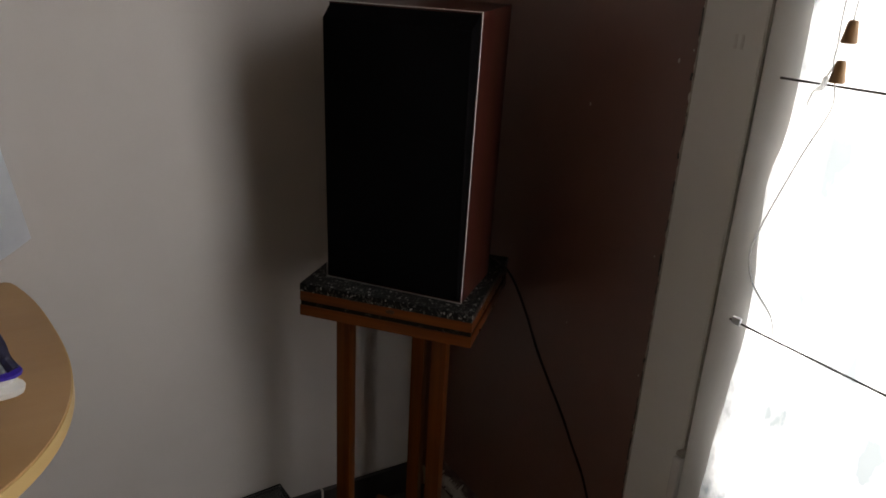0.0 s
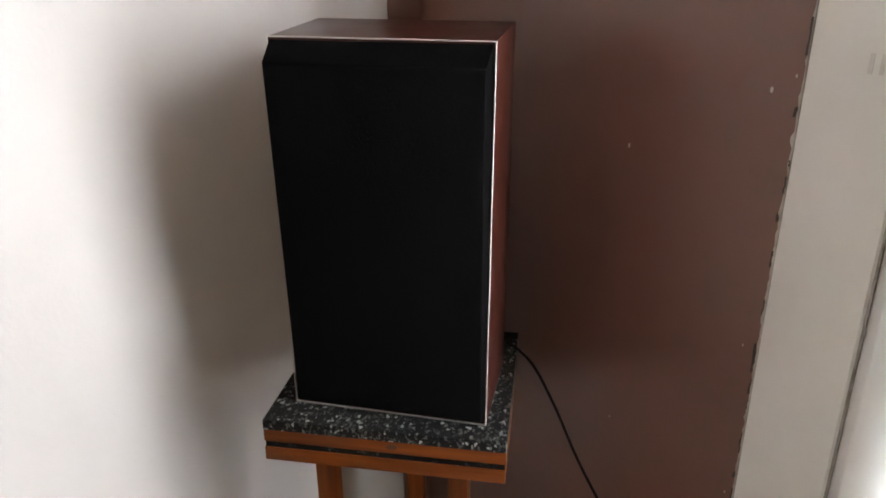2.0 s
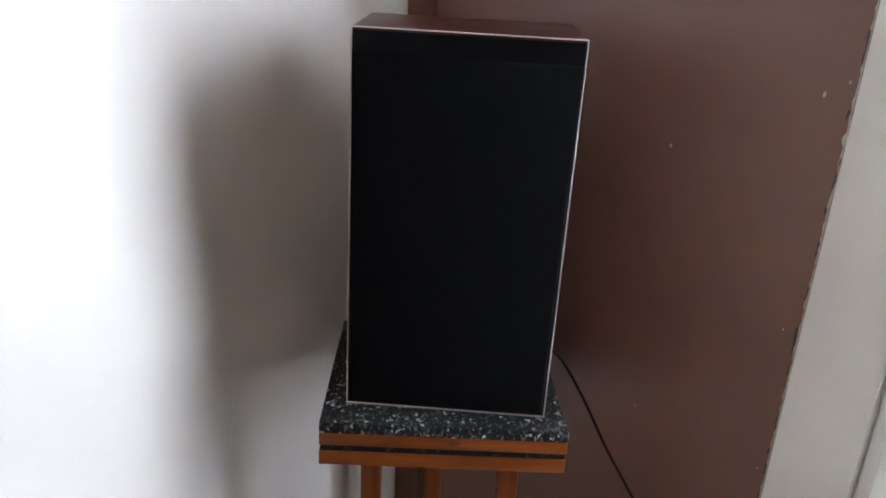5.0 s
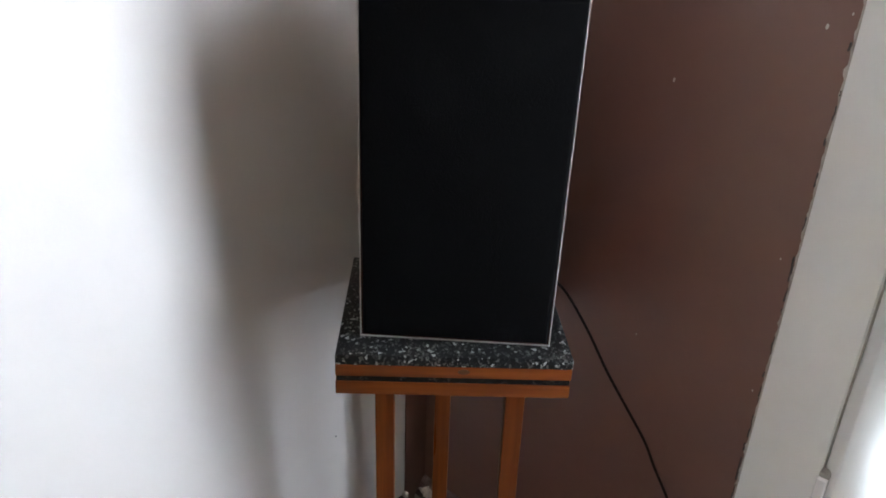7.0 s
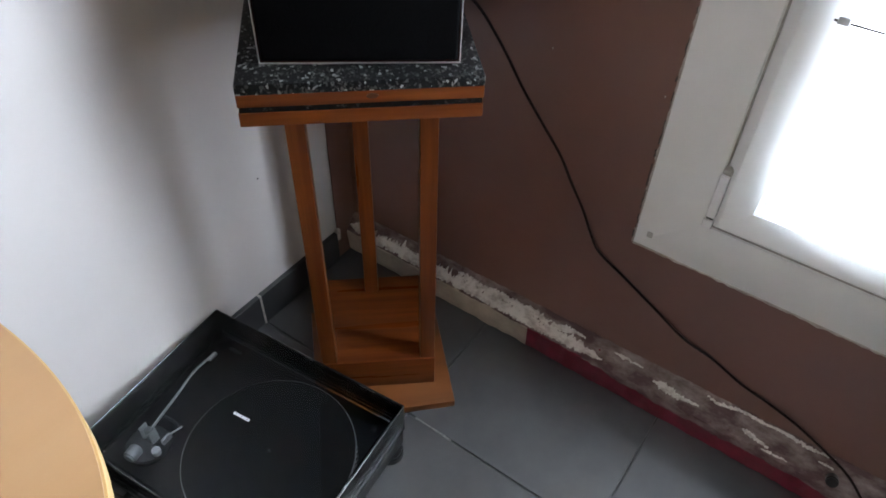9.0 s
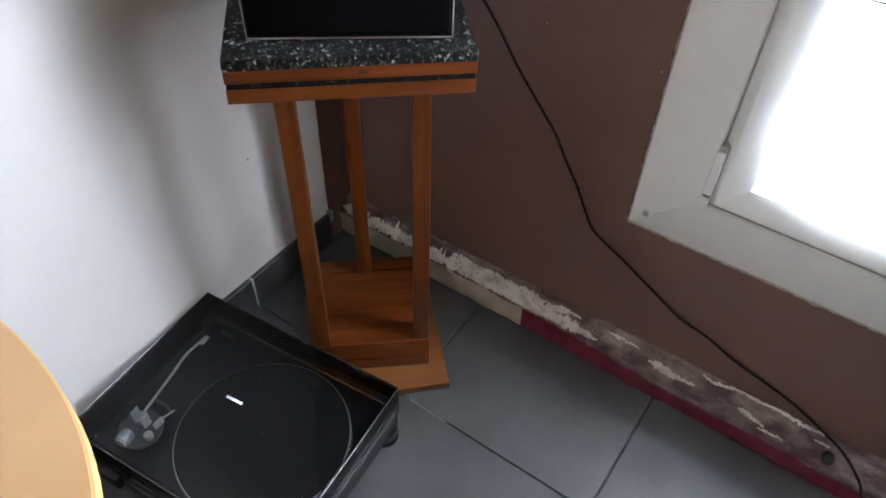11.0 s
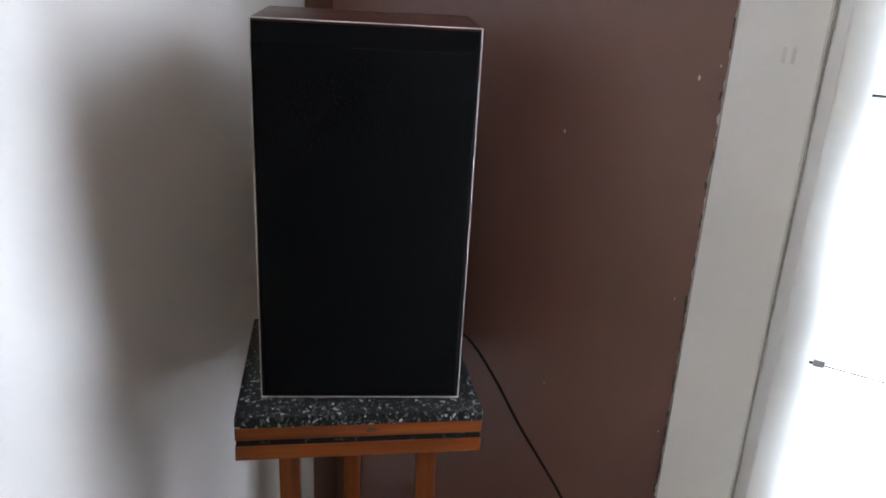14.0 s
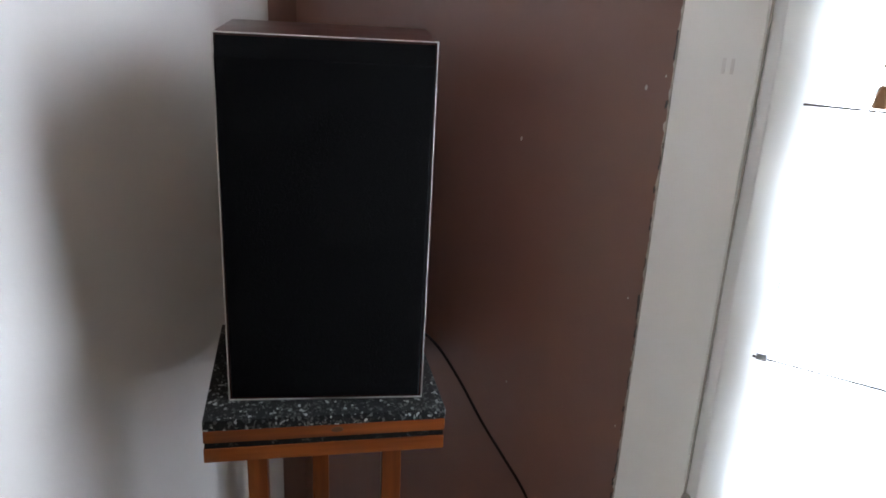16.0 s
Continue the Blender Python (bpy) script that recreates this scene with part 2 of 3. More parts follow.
def disc(bm, x, y, z0, z1, r, segs=48, bevel=0.0, r2=None):
    """An upright cylinder or cone."""
    r_ = bmesh.ops.create_cone(bm, cap_ends=True, segments=segs, radius1=r, radius2=r if r2 is None else r2, depth=z1 - z0, matrix=Matrix.Translation((x, y, (z0 + z1) / 2)))
    if bevel:
        rim = [e for e in {e for v in r_["verts"] for e in v.link_edges} if abs(e.verts[0].co.z - e.verts[1].co.z) < 1e-6]
        bmesh.ops.bevel(bm, geom=rim, offset=bevel, segments=2, affect="EDGES")
    return bm


def tube(bm, pts, r, segs=8):
    """A round tube along points."""
    pts = [Vector(p) for p in pts]
    rings = []
    for i, p in enumerate(pts):
        d = (pts[min(i + 1, len(pts) - 1)] - pts[max(i - 1, 0)]).normalized()
        a = d.cross(Vector((0.31, 0.2, 0.93))).normalized()
        b = d.cross(a)
        rr = r[i] if isinstance(r, (list, tuple)) else r
        rings.append([bm.verts.new(p + (a * math.cos(2 * math.pi * k / segs) + b * math.sin(2 * math.pi * k / segs)) * rr) for k in range(segs)])
    for u, w in zip(rings, rings[1:]):
        for k in range(segs):
            bm.faces.new((u[k], u[(k + 1) % segs], w[(k + 1) % segs], w[k]))
    bm.faces.new(rings[0][::-1])
    bm.faces.new(rings[-1])
    return bm


def smooth_path(pts, n=8):
    """Points along a Catmull-Rom curve."""
    p = [Vector(q) for q in pts]
    p = [2 * p[0] - p[1], *p, 2 * p[-1] - p[-2]]
    out = []
    for i in range(1, len(p) - 2):
        for k in range(n):
            t = k / n
            out.append(0.5 * ((2 * p[i]) + (p[i + 1] - p[i - 1]) * t + (2 * p[i - 1] - 5 * p[i] + 4 * p[i + 1] - p[i + 2]) * t * t + (3 * p[i] - p[i - 1] - 3 * p[i + 1] + p[i + 2]) * t ** 3))
    return out + [p[-2]]


def mesh_of(name, bm, mat, flat=True):
    bmesh.ops.recalc_face_normals(bm, faces=bm.faces[:])
    me = bpy.data.meshes.new(name)
    bm.to_mesh(me)
    bm.free()
    me.materials.append(mat)
    if not flat:
        for p in me.polygons:
            p.use_smooth = True
        me.set_sharp_from_angle(angle=radians(35))
    return me


def part(name, bm, mat, parent, label="", flat=False):
    ob = new(name, mesh_of(name, bm, mat, flat))
    ob.parent = parent
    if label:
        tagged(ob, label)
    return ob


def structure(name, bm, mat, label, category):
    return tagged(new(name, mesh_of(name, bm, mat)), label, category, kind="structure")


def thing(name, m, label, category, group="", kind=""):
    ob = new(name)
    ob.empty_display_size = 0.05
    ob.matrix_world = m
    return tagged(ob, label, category, group, kind)


# ---- the room ----


RX, RY, RZ = 3.84, -3.63, 2.67          # far sides of the room
WX0, WX1, WZ0, WZ1 = 0.633, 2.09, 0.368, 2.08   # window frame, outside

bm = bmesh.new()
box(bm, (-0.25, 0, -0.02), (WX0, 0.25, RZ))
box(bm, (WX1, 0, -0.02), (RX + 0.25, 0.25, RZ))
box(bm, (WX0, 0, -0.02), (WX1, 0.25, WZ0))
box(bm, (WX0, 0, WZ1), (WX1, 0.25, RZ))
structure("wall_north", bm, BROWN, "brown painted wall with small chips", "wall")
structure("wall_west", boxed((-0.25, RY - 0.25, -0.02), (0, 0, RZ)), WHITE, "plain off-white painted wall", "wall")
# out of view; dark brown keeps the bounce onto the pale wall low
structure("wall_east", boxed((RX, RY - 0.25, -0.02), (RX + 0.25, 0, RZ)), DARKW, "unseen wall, its dark brown set for the bounce light it gives", "wall")
# out of view; cream throws warm bounce on the brown wall and window
structure("wall_south", boxed((0, RY - 0.25, -0.02), (RX, RY, RZ)), CREAMW, "unseen wall, its cream set to bounce warm light into the room", "wall")
# out of view; the tan dims and warms the light it sends down
structure("ceiling", boxed((-0.25, RY - 0.25, RZ + 0.002), (RX + 0.25, 0.25, RZ + 0.15)), CEIL, "unseen ceiling, its tan set to dim and warm the bounce light", "ceiling")
floor = structure("floor", boxed((0, RY, -0.12), (RX, 0, -0.006)), GROUT, "grey tiled floor with thin dark joints", "floor")

# brown paint that runs a hand's width round the corner onto the pale wall
bm = bmesh.new()
edge = [(-0.062 + 0.0025 * noise.noise((0, 0, z * 6)) , z) for z in np.linspace(0.0, RZ, 60)]
for (y0, z0), (y1, z1) in zip(edge, edge[1:]):
    vs = [bm.verts.new(v) for v in ((0.003, y0, z0), (0.003, y1, z1), (0.003, 0, z1), (0.003, 0, z0))]
    bm.faces.new(vs)
bmesh.ops.remove_doubles(bm, verts=bm.verts[:], dist=1e-5)
bmesh.ops.solidify(bm, geom=bm.faces[:], thickness=0.002)
structure("trim_paint_return", bm, BROWN, "strip of brown paint carried round the corner", "paint edge")

# baseboard of dark tile on the pale wall
baseboard = thing("baseboard", pose(0, 0, 0), "dark grey tile baseboard along the pale wall", "baseboard", kind="structure")
cuts = [-0.066, -0.304, -0.694, -1.084, -1.474, -1.864, -2.254, -2.644, -3.034, -3.424]
for a, b in zip(cuts, cuts[1:]):
    part("tile", boxed((0.0005, b + 0.002, 0.0), (0.0115, a - 0.002, 0.082), 0.001, 1), BASE, baseboard)
part("joint", boxed((0.0005, -0.3062, 0.0), (0.0130, -0.3018, 0.084), 0.001, 1), CHIP, baseboard, "white sealant across the joint")
part("end_filler", boxed((0.0005, -0.070, 0.060), (0.014, -0.058, 0.090), 0.003, 1), CHIP, baseboard, "dab of white filler")

# ---- window ----
win = thing("window_1", pose(0, 0, 0), "white plastic window with a casement sash", "window", kind="structure")
FR = 0.098
IX0, IX1, IZ0, IZ1 = WX0 + FR, WX1 - FR, WZ0 + FR - 0.006, WZ1 - FR
SW = 0.080
g = 0.0016
sx0, sx1, sz0, sz1 = IX0 + g, IX1 - g, IZ0 + g, IZ1 - g


def mitred(outer, inner, section, side):
    """One bar of a rectangular frame with mitred ends. section: (depth towards the opening 0..1, y) round the bar."""
    (ax0, az0, ax1, az1), (bx0, bz0, bx1, bz1) = outer, inner
    ends = {"left": (((ax0, az0), (bx0, bz0)), ((ax0, az1), (bx0, bz1))), "right": (((ax1, az0), (bx1, bz0)), ((ax1, az1), (bx1, bz1))),
            "foot": (((ax0, az0), (bx0, bz0)), ((ax1, az0), (bx1, bz0))), "head": (((ax0, az1), (bx0, bz1)), ((ax1, az1), (bx1, bz1)))}[side]
    bm = bmesh.new()
    rings = []
    for o, n in ends:
        rings.append([bm.verts.new((o[0] + (n[0] - o[0]) * f, y, o[1] + (n[1] - o[1]) * f)) for f, y in section])
    k = len(section)
    for i in range(k):
        bm.faces.new((rings[0][i], rings[0][(i + 1) % k], rings[1][(i + 1) % k], rings[1][i]))
    bm.faces.new(rings[0])
    bm.faces.new(rings[1][::-1])
    return bm


F_SEC = ((0.0, 0.0), (0.006, -0.0025), (0.015, -0.003), (0.97, -0.003), (1.0, 0.000), (1.0, 0.055), (1.22, 0.055), (1.22, 0.085), (0.0, 0.085))
S_SEC = ((0.0, 0.050), (0.0, 0.003), (0.03, 0.000), (0.19, -0.0185), (0.225, -0.0205), (0.26, -0.0205), (0.96, -0.006), (1.0, -0.002), (1.0, 0.050))
for side in ("left", "right", "foot", "head"):
    part("window_frame", mitred((WX0, WZ0, WX1, WZ1), (IX0, IZ0, IX1, IZ1), F_SEC, side), PVC, win)
    part("sash_rail", mitred((sx0, sz0, sx1, sz1), (sx0 + SW, sz0 + SW, sx1 - SW, sz1 - SW), S_SEC, side), PVC, win)
gasket = bmesh.new()
box(gasket, (IX0 - 0.0004, -0.0014, IZ0), (IX0 + 0.0019, 0.03, IZ1))
box(gasket, (IX0 + 0.002, -0.0014, IZ0 - 0.0004), (IX1, 0.03, IZ0 + 0.0019))
part("gasket", gasket, SEAL, win, "thin grey rubber seal")
pane = part("pane", boxed((sx0 + SW - 0.005, 0.020, sz0 + SW - 0.005), (sx1 - SW + 0.005, 0.026, sz1 - SW + 0.005)), PANE, win)
pane.visible_shadow = False
part("hinge_cover", boxed((IX0 - 0.002, -0.022, 0.489), (IX0 + 0.012, 0.001, 0.566), 0.004, 3), HINGE, win, "white plastic hinge cover")
part("hinge_pin", boxed((IX0 - 0.0005, -0.018, 0.567), (IX0 + 0.0125, -0.004, 0.575), 0.002), SEAL, win, "dark steel hinge pin")
part("hinge_foot", boxed((IX0 - 0.003, -0.020, 0.466), (IX0 + 0.012, 0.001, 0.483), 0.003), HINGE, win)
part("hinge_gap", boxed((IX0 - 0.000, -0.017, 0.4835), (IX0 + 0.010, 0.000, 0.4885)), DULL, win)
part("drain_cap", boxed((0.652, -0.0050, 0.391), (0.661, -0.002, 0.402), 0.001, 1), SMUDGE, win, "small grey plug")
for x in (0.688, 0.698):
    part("scuff", boxed((x, -0.0036, 1.155), (x + 0.004, -0.0030, 1.173)), SCUFF, win, "faint grey smudge")

# ragged filler between frame and wall paint
bm = bmesh.new()


def ragged(bm, a, b, n, w, side):
    """A thin uneven bead from a to b in the wall's plane."""
    a, b = Vector(a), Vector(b)
    d = (b - a).normalized()
    for i in range(n):
        p, q = a + (b - a) * i / n, a + (b - a) * (i + 1) / n
        h0 = w * (0.30 + 1.5 * abs(noise.noise((p.x * 110, 3.3, p.z * 110))))
        h1 = w * (0.30 + 1.5 * abs(noise.noise((q.x * 110, 3.3, q.z * 110))))
        s = Vector(side)
        vs = [bm.verts.new(v) for v in (p, q, q + s * h1, p + s * h0)]
        f = bm.faces.new(vs)
        e = bmesh.ops.extrude_face_region(bm, geom=[f])
        for v in e["geom"]:
            if isinstance(v, bmesh.types.BMVert):
                v.co.y -= 0.003


ragged(bm, (WX0, -0.0005, WZ0), (WX0, -0.0005, WZ1), 300, 0.0030, (-1, 0, 0))
ragged(bm, (WX0, -0.0005, WZ0), (WX1, -0.0005, WZ0), 160, 0.0045, (0, 0, -1))
structure("trim_filler", bm, CHIP, "ragged white filler bead round the window frame", "filler bead")

# broken dark strips: painted shade of cracks where filler came off the wall
bm = bmesh.new()
rng_c = random.Random(11)
z = WZ0 + 0.01
while z < 1.6:
    ln_ = 0.006 + 0.035 * rng_c.random() ** 2
    x = WX0 - 0.0010 - 0.003 * rng_c.random()
    for k in range(3):
        za, zb = z + ln_ * k / 3, z + ln_ * (k + 1) / 3
        dx = 0.0012 * (rng_c.random() - 0.5)
        box(bm, (x + dx - 0.0005 - 0.0011 * rng_c.random(), -0.0042, za), (x + dx + 0.0004, -0.0002, zb))
    z += ln_ + 0.004 + (0.006 + 0.07 * (z - WZ0)) * rng_c.random()
structure("trim_crack_shade", bm, ROD, "dark strips painted as the shade in a broken crack along the window's filler", "crack")

# chips in the brown paint
for n_, (x, z, r) in enumerate(((0.431, 1.0425, 0.0032), (0.600, 1.130, 0.0036), (0.623, 1.146, 0.0020), (0.438, 0.653, 0.0024), (0.613, 0.843, 0.002), (0.620, 0.640, 0.002))):
    bm = bmesh.new()
    bmesh.ops.create_icosphere(bm, subdivisions=1, radius=r * 0.80, matrix=Matrix.Translation((x, 0, z)) @ Matrix.Diagonal((0.7, 0.35, 1.3, 1)))
    structure("trim_chip", bm, CHIP, "tiny pale chip in the brown paint", "paint chip")
bm = bmesh.new()
bmesh.ops.create_icosphere(bm, subdivisions=1, radius=0.002, matrix=Matrix.Translation((0, -0.243, 0.347)))
structure("trim_speck", bm, GROUT, "small dark speck on the pale wall", "speck")

# ---- old painted batten on the brown wall near the floor ----
batten = thing("wall_batten", pose(0, 0, 0), "old wall batten with peeling cream and dull red paint", "batten")


def batten_piece(x0, x1, seed, n=24, rough=0.0028):
    """A length of the batten with worn edges."""
    bm = bmesh.new()
    rings = []
    for i in range(n + 1):
        x = x0 + (x1 - x0) * i / n
        prof = [(-0.027, 0.001), (-0.031, 0.058), (-0.026, 0.066), (-0.0005, 0.094 + 0.014 * x), (-0.0005, 0.001)]
        ring = []
        for k, (y, z) in enumerate(prof):
            j = noise.noise((x * 45, seed + k * 3.1, 0.5)) * rough
            ring.append(bm.verts.new((x, y + (j if k < 3 else 0), z + (j if k in (1, 2, 3) else 0))))
        rings.append(ring)
    for u, w in zip(rings, rings[1:]):
        for k in range(5):
            bm.faces.new((u[k], u[(k + 1) % 5], w[(k + 1) % 5], w[k]))
    bm.faces.new(rings[0])
    bm.faces.new(rings[-1][::-1])
    return bm


def crust_point(x, f):
    """A place on the plaster: f runs from its lower lip on the front over the edge to the wall."""
    low = min(1.0, max(0.0, (x - 0.58) / 0.12))
    lip = (-0.0318, 0.063 - 0.018 * low)
    way = [lip, (-0.0318, 0.0635), (-0.0255, 0.0705), (-0.0008, 0.097 + 0.014 * x)]
    cuts_f = (0.0, 0.28, 0.45, 1.0)
    for k in range(3):
        if f <= cuts_f[k + 1]:
            w = (f - cuts_f[k]) / (cuts_f[k + 1] - cuts_f[k])
            return [a + (b - a) * w for a, b in zip(way[k], way[k + 1])]


def crust(x0, x1, n):
    """Lumpy plaster left on the batten's upper face, run down over its front."""
    bm = bmesh.new()
    rows, ck = [], 10
    for i in range(n + 1):
        x = x0 + (x1 - x0) * i / n
        row = []
        for k in range(ck + 1):
            f = k / ck
            y, z = crust_point(x, f)
            wob = noise.noise((x * 30, 7.7, 0.0)) * 0.006 + noise.noise((x * 110, 2.7, 0.0)) * 0.004
            lump = 0.0012 * (1 if k else -0.6) + 0.0030 * noise.noise((x * 55, f * 2.2, 1.0)) + 0.0026 * noise.noise((x * 140, f * 5.0, 4.0))
            row.append(bm.verts.new((x, y - (lump * 0.7 if 0 < k < ck else 0), z + (wob if k < 2 else 0) + (lump if k > 2 else 0))))
        rows.append(row)
    for a, b in zip(rows, rows[1:]):
        for k in range(ck):
            bm.faces.new((a[k], b[k], b[k + 1], a[k + 1]))
    return bm


part("cream_length", batten_piece(0.004, 0.483, 1, 60), CREAM, batten, "cream painted length")
part("red_length", batten_piece(0.4835, 2.78, 2, 220), RED, batten, "dull red painted length")
def pale_strip(x0, x1, mid, wide, seed):
    """A ragged streak of white plaster on top of the crust, running out at both ends."""
    bm = bmesh.new()
    rows, ck = [], 6
    n = max(12, int((x1 - x0) / 0.0016))
    for i in range(n + 1):
        x = x0 + (x1 - x0) * i / n
        ends = min(1.0, (x - x0) / 0.02, (x1 - x) / 0.05)
        c = mid + 0.10 * noise.noise((x * 18, seed, 0.0))
        h = wide * ends * (0.75 + 0.5 * noise.noise((x * 60, seed + 4.0, 0.0)) + 0.5 * noise.noise((x * 170, seed + 9.0, 0.0)) + 0.5 * noise.noise((x * 420, seed + 2.0, 0.0)))
        row = []
        for k in range(ck + 1):
            f = min(0.98, max(0.02, c + max(h, 0.004) * (2 * k / ck - 1) + 0.07 * noise.noise((x * 260, k * 1.7, seed))))
            y, z = crust_point(x, f)
            rise = (0.0036 + 0.0022 * noise.noise((x * 120, f * 6, seed))) if 0 < k < ck else -0.003
            row.append(bm.verts.new((x, y - rise * 0.7, z + rise)))
        rows.append(row)
    for a, b in zip(rows, rows[1:]):
        for k in range(ck):
            bm.faces.new((a[k], b[k], b[k + 1], a[k + 1]))
    return bm


part("grey_crust", crust(0.006, 2.10, 520), CRUST_G, batten, "flaking grey and mauve plaster crust")
for x0, x1, mid, wide, seed in ((0.010, 0.52, 0.50, 0.34, 1.0), (0.46, 0.645, 0.50, 0.26, 2.0), (0.30, 0.60, 0.74, 0.16, 9.0), (0.745, 0.835, 0.60, 0.14, 3.0), (0.66, 0.72, 0.80, 0.08, 4.0), (0.915, 0.965, 0.55, 0.13, 5.0), (0.955, 1.000, 0.42, 0.12, 6.0), (0.84, 1.06, 0.93, 0.05, 7.0), (1.040, 1.065, 0.75, 0.10, 8.0)):
    part("pale_crust", pale_strip(x0, x1, mid, wide, seed), CRUST, batten, "streak of flaking white plaster")
part("knob", disc(bmesh.new(), 0, 0, 0, 0.018, 0.010, 16, 0.002), BLACK, batten, "small black knob").matrix_basis = pose(1.069, -0.024, 0.086, 60, 0, 0)

# ---- loudspeaker stand ----
STAND = pose(0.3435, -0.3215, 0, 0, 0, 43.4)   # middle of the top's front edge; local x along the front, y to the back
stand = thing("speaker_stand", STAND, "varnished orange wood loudspeaker stand with a granite top", "stand")
HW, DP = 0.1535, 0.285
SLOPE = pose(0, 0, 0.704, 0, 1.0, 0) @ pose(0, 0, -0.704)      # the top hangs a little to one side
for nm, lo, hi, bev, mt, lb in (("granite_top", (-HW, 0, 0.7043), (HW, DP, 0.7185), 0.0015, STONE, "polished dark granite slab with pale flecks"),
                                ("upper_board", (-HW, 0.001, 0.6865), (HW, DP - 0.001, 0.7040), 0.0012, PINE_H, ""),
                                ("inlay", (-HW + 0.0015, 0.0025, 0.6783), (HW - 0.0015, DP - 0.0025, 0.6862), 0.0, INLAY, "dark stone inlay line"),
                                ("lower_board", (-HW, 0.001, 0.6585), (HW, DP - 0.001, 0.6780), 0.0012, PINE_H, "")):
    part(nm, boxed(lo, hi, bev), mt, stand, lb).matrix_basis = SLOPE
PLATEM = STAND.inverted() @ pose(0.359, -0.329, 0, 0, 0, 45.5)   # middle of the plate's front edge
part("base_plate", boxed((-0.130, 0, 0.0), (0.130, 0.262, 0.018), 0.002), PLATE, stand, "thin paler wood base plate").matrix_basis = PLATEM
BASEM = STAND.inverted() @ pose(0.314, -0.2935, 0, 0, 0, 41.0)   # middle of the block's front edge
BW, BD, BT, LG = 0.105, 0.215, 0.096, 0.0267
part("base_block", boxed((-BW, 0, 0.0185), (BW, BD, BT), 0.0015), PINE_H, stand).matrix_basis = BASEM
for x, y in ((-BW + 0.001, 0.002), (BW - LG - 0.001, 0.002), (-0.022, 0.175)):
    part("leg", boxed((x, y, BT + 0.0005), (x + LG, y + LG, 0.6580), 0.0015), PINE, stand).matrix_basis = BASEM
knot = bmesh.new()
disc(knot, 0, 0, 0, 0.0010, 0.0042, 20, 0.0004)
for v in knot.verts:
    v.co.x *= 1.9
part("knot", knot, KNOT, stand, "dark knot in the wood").matrix_basis = pose(0.012, 0.0012, 0.6965, 90, 0, 0)

# ---- loudspeaker ----
SPK = pose(0.3175, -0.2930, 0.7200, 0, 0, 39.3) @ pose(0, 0, 0, 0, 0.6, 0)   # middle of the cabinet's lower front edge
spk = thing("loudspeaker", SPK, "dark red-brown veneered loudspeaker with black cloth grille", "loudspeaker")
SWD, SDP, SHT = 0.1252, 0.152, 0.4595
cab = boxed((-SWD, 0.002, 0.0), (SWD, SDP, SHT), 0.0015)
for v in cab.verts:
    if v.co.z > SHT / 2 and v.co.y > SDP / 2:
        v.co.z += 0.009
part("cabinet", cab, MAHOG, spk, "dark mahogany veneer cabinet")
t_ = 0.0010
for lo, hi in (((-SWD - 0.0003, -0.0008, 0), (-SWD + t_, 0.0024, SHT + 0.0005)), ((SWD - t_, -0.0008, 0), (SWD + 0.0003, 0.0024, SHT + 0.0005)), ((-SWD + t_, -0.0008, SHT - t_), (SWD - t_, 0.0024, SHT + 0.0005)), ((-SWD + t_, -0.0008, 0), (SWD - t_, 0.0024, t_))):
    part("front_edging", boxed(lo, hi, 0.0003, 1), ALU, spk, "thin pale metal edging")
gr = boxed((-SWD + 0.0032, -0.028, 0.0035), (SWD - 0.0032, 0.001, SHT - 0.0035))
for v in gr.verts:
    if v.co.y < -0.02:
        v.co.x = math.copysign(SWD - 0.0055, v.co.x)
        v.co.y, v.co.z = (-0.028, SHT - 0.024) if v.co.z > SHT / 2 else (-0.007, 0.008)
bmesh.ops.bevel(gr, geom=[e for e in gr.edges if all(v.co.y < -0.005 for v in e.verts)], offset=0.003, segments=3, affect="EDGES", profile=0.5)
part("grille", gr, GRILLE, spk, "black cloth grille")

# speaker cable down the brown wall
bm = bmesh.new()
pts = smooth_path([(0.268, -0.100, 0.748), (0.300, -0.072, 0.738), (0.335, -0.055, 0.712), (0.379, -0.050, 0.660), (0.423, -0.049, 0.600), (0.460, -0.044, 0.551), (0.495, -0.035, 0.499), (0.515, -0.024, 0.450), (0.540, -0.012, 0.395), (0.563, -0.008, 0.345), (0.584, -0.006, 0.314), (0.641, -0.006, 0.283), (0.702, -0.006, 0.248), (0.765, -0.006, 0.212), (0.819, -0.006, 0.199), (0.878, -0.006, 0.174), (0.931, -0.006, 0.161), (0.985, -0.008, 0.146), (1.040, -0.012, 0.124), (1.085, -0.024, 0.110), (1.125, -0.036, 0.078), (1.16, -0.042, 0.03), (1.25, -0.05, 0.005), (2.0, -0.05, 0.004)], 6)
tube(bm, pts, 0.0023, 8)
tagged(new("speaker_cable", mesh_of("speaker_cable", bm, RUBBER, False)), "thin dark brown speaker cable running down the wall", "cable")

# ---- turntable ----
# local x along its front, y towards the room's corner
TTM = pose(0.006, -0.402, 0, 0, 0, 5.7)
tt = thing("turntable", TTM, "black record player with smoked dust cover on the floor", "turntable")
TW, TD = 0.427, 0.334
part("plinth", boxed((0.005, -TD + 0.005, 0.020), (TW - 0.005, -0.005, 0.066), 0.004), BLACK, tt)
part("rear_strip", boxed((0.08, -TD + 0.0030, 0.036), (0.24, -TD + 0.0048, 0.0405)), DULL, tt, "thin pale metal strip")
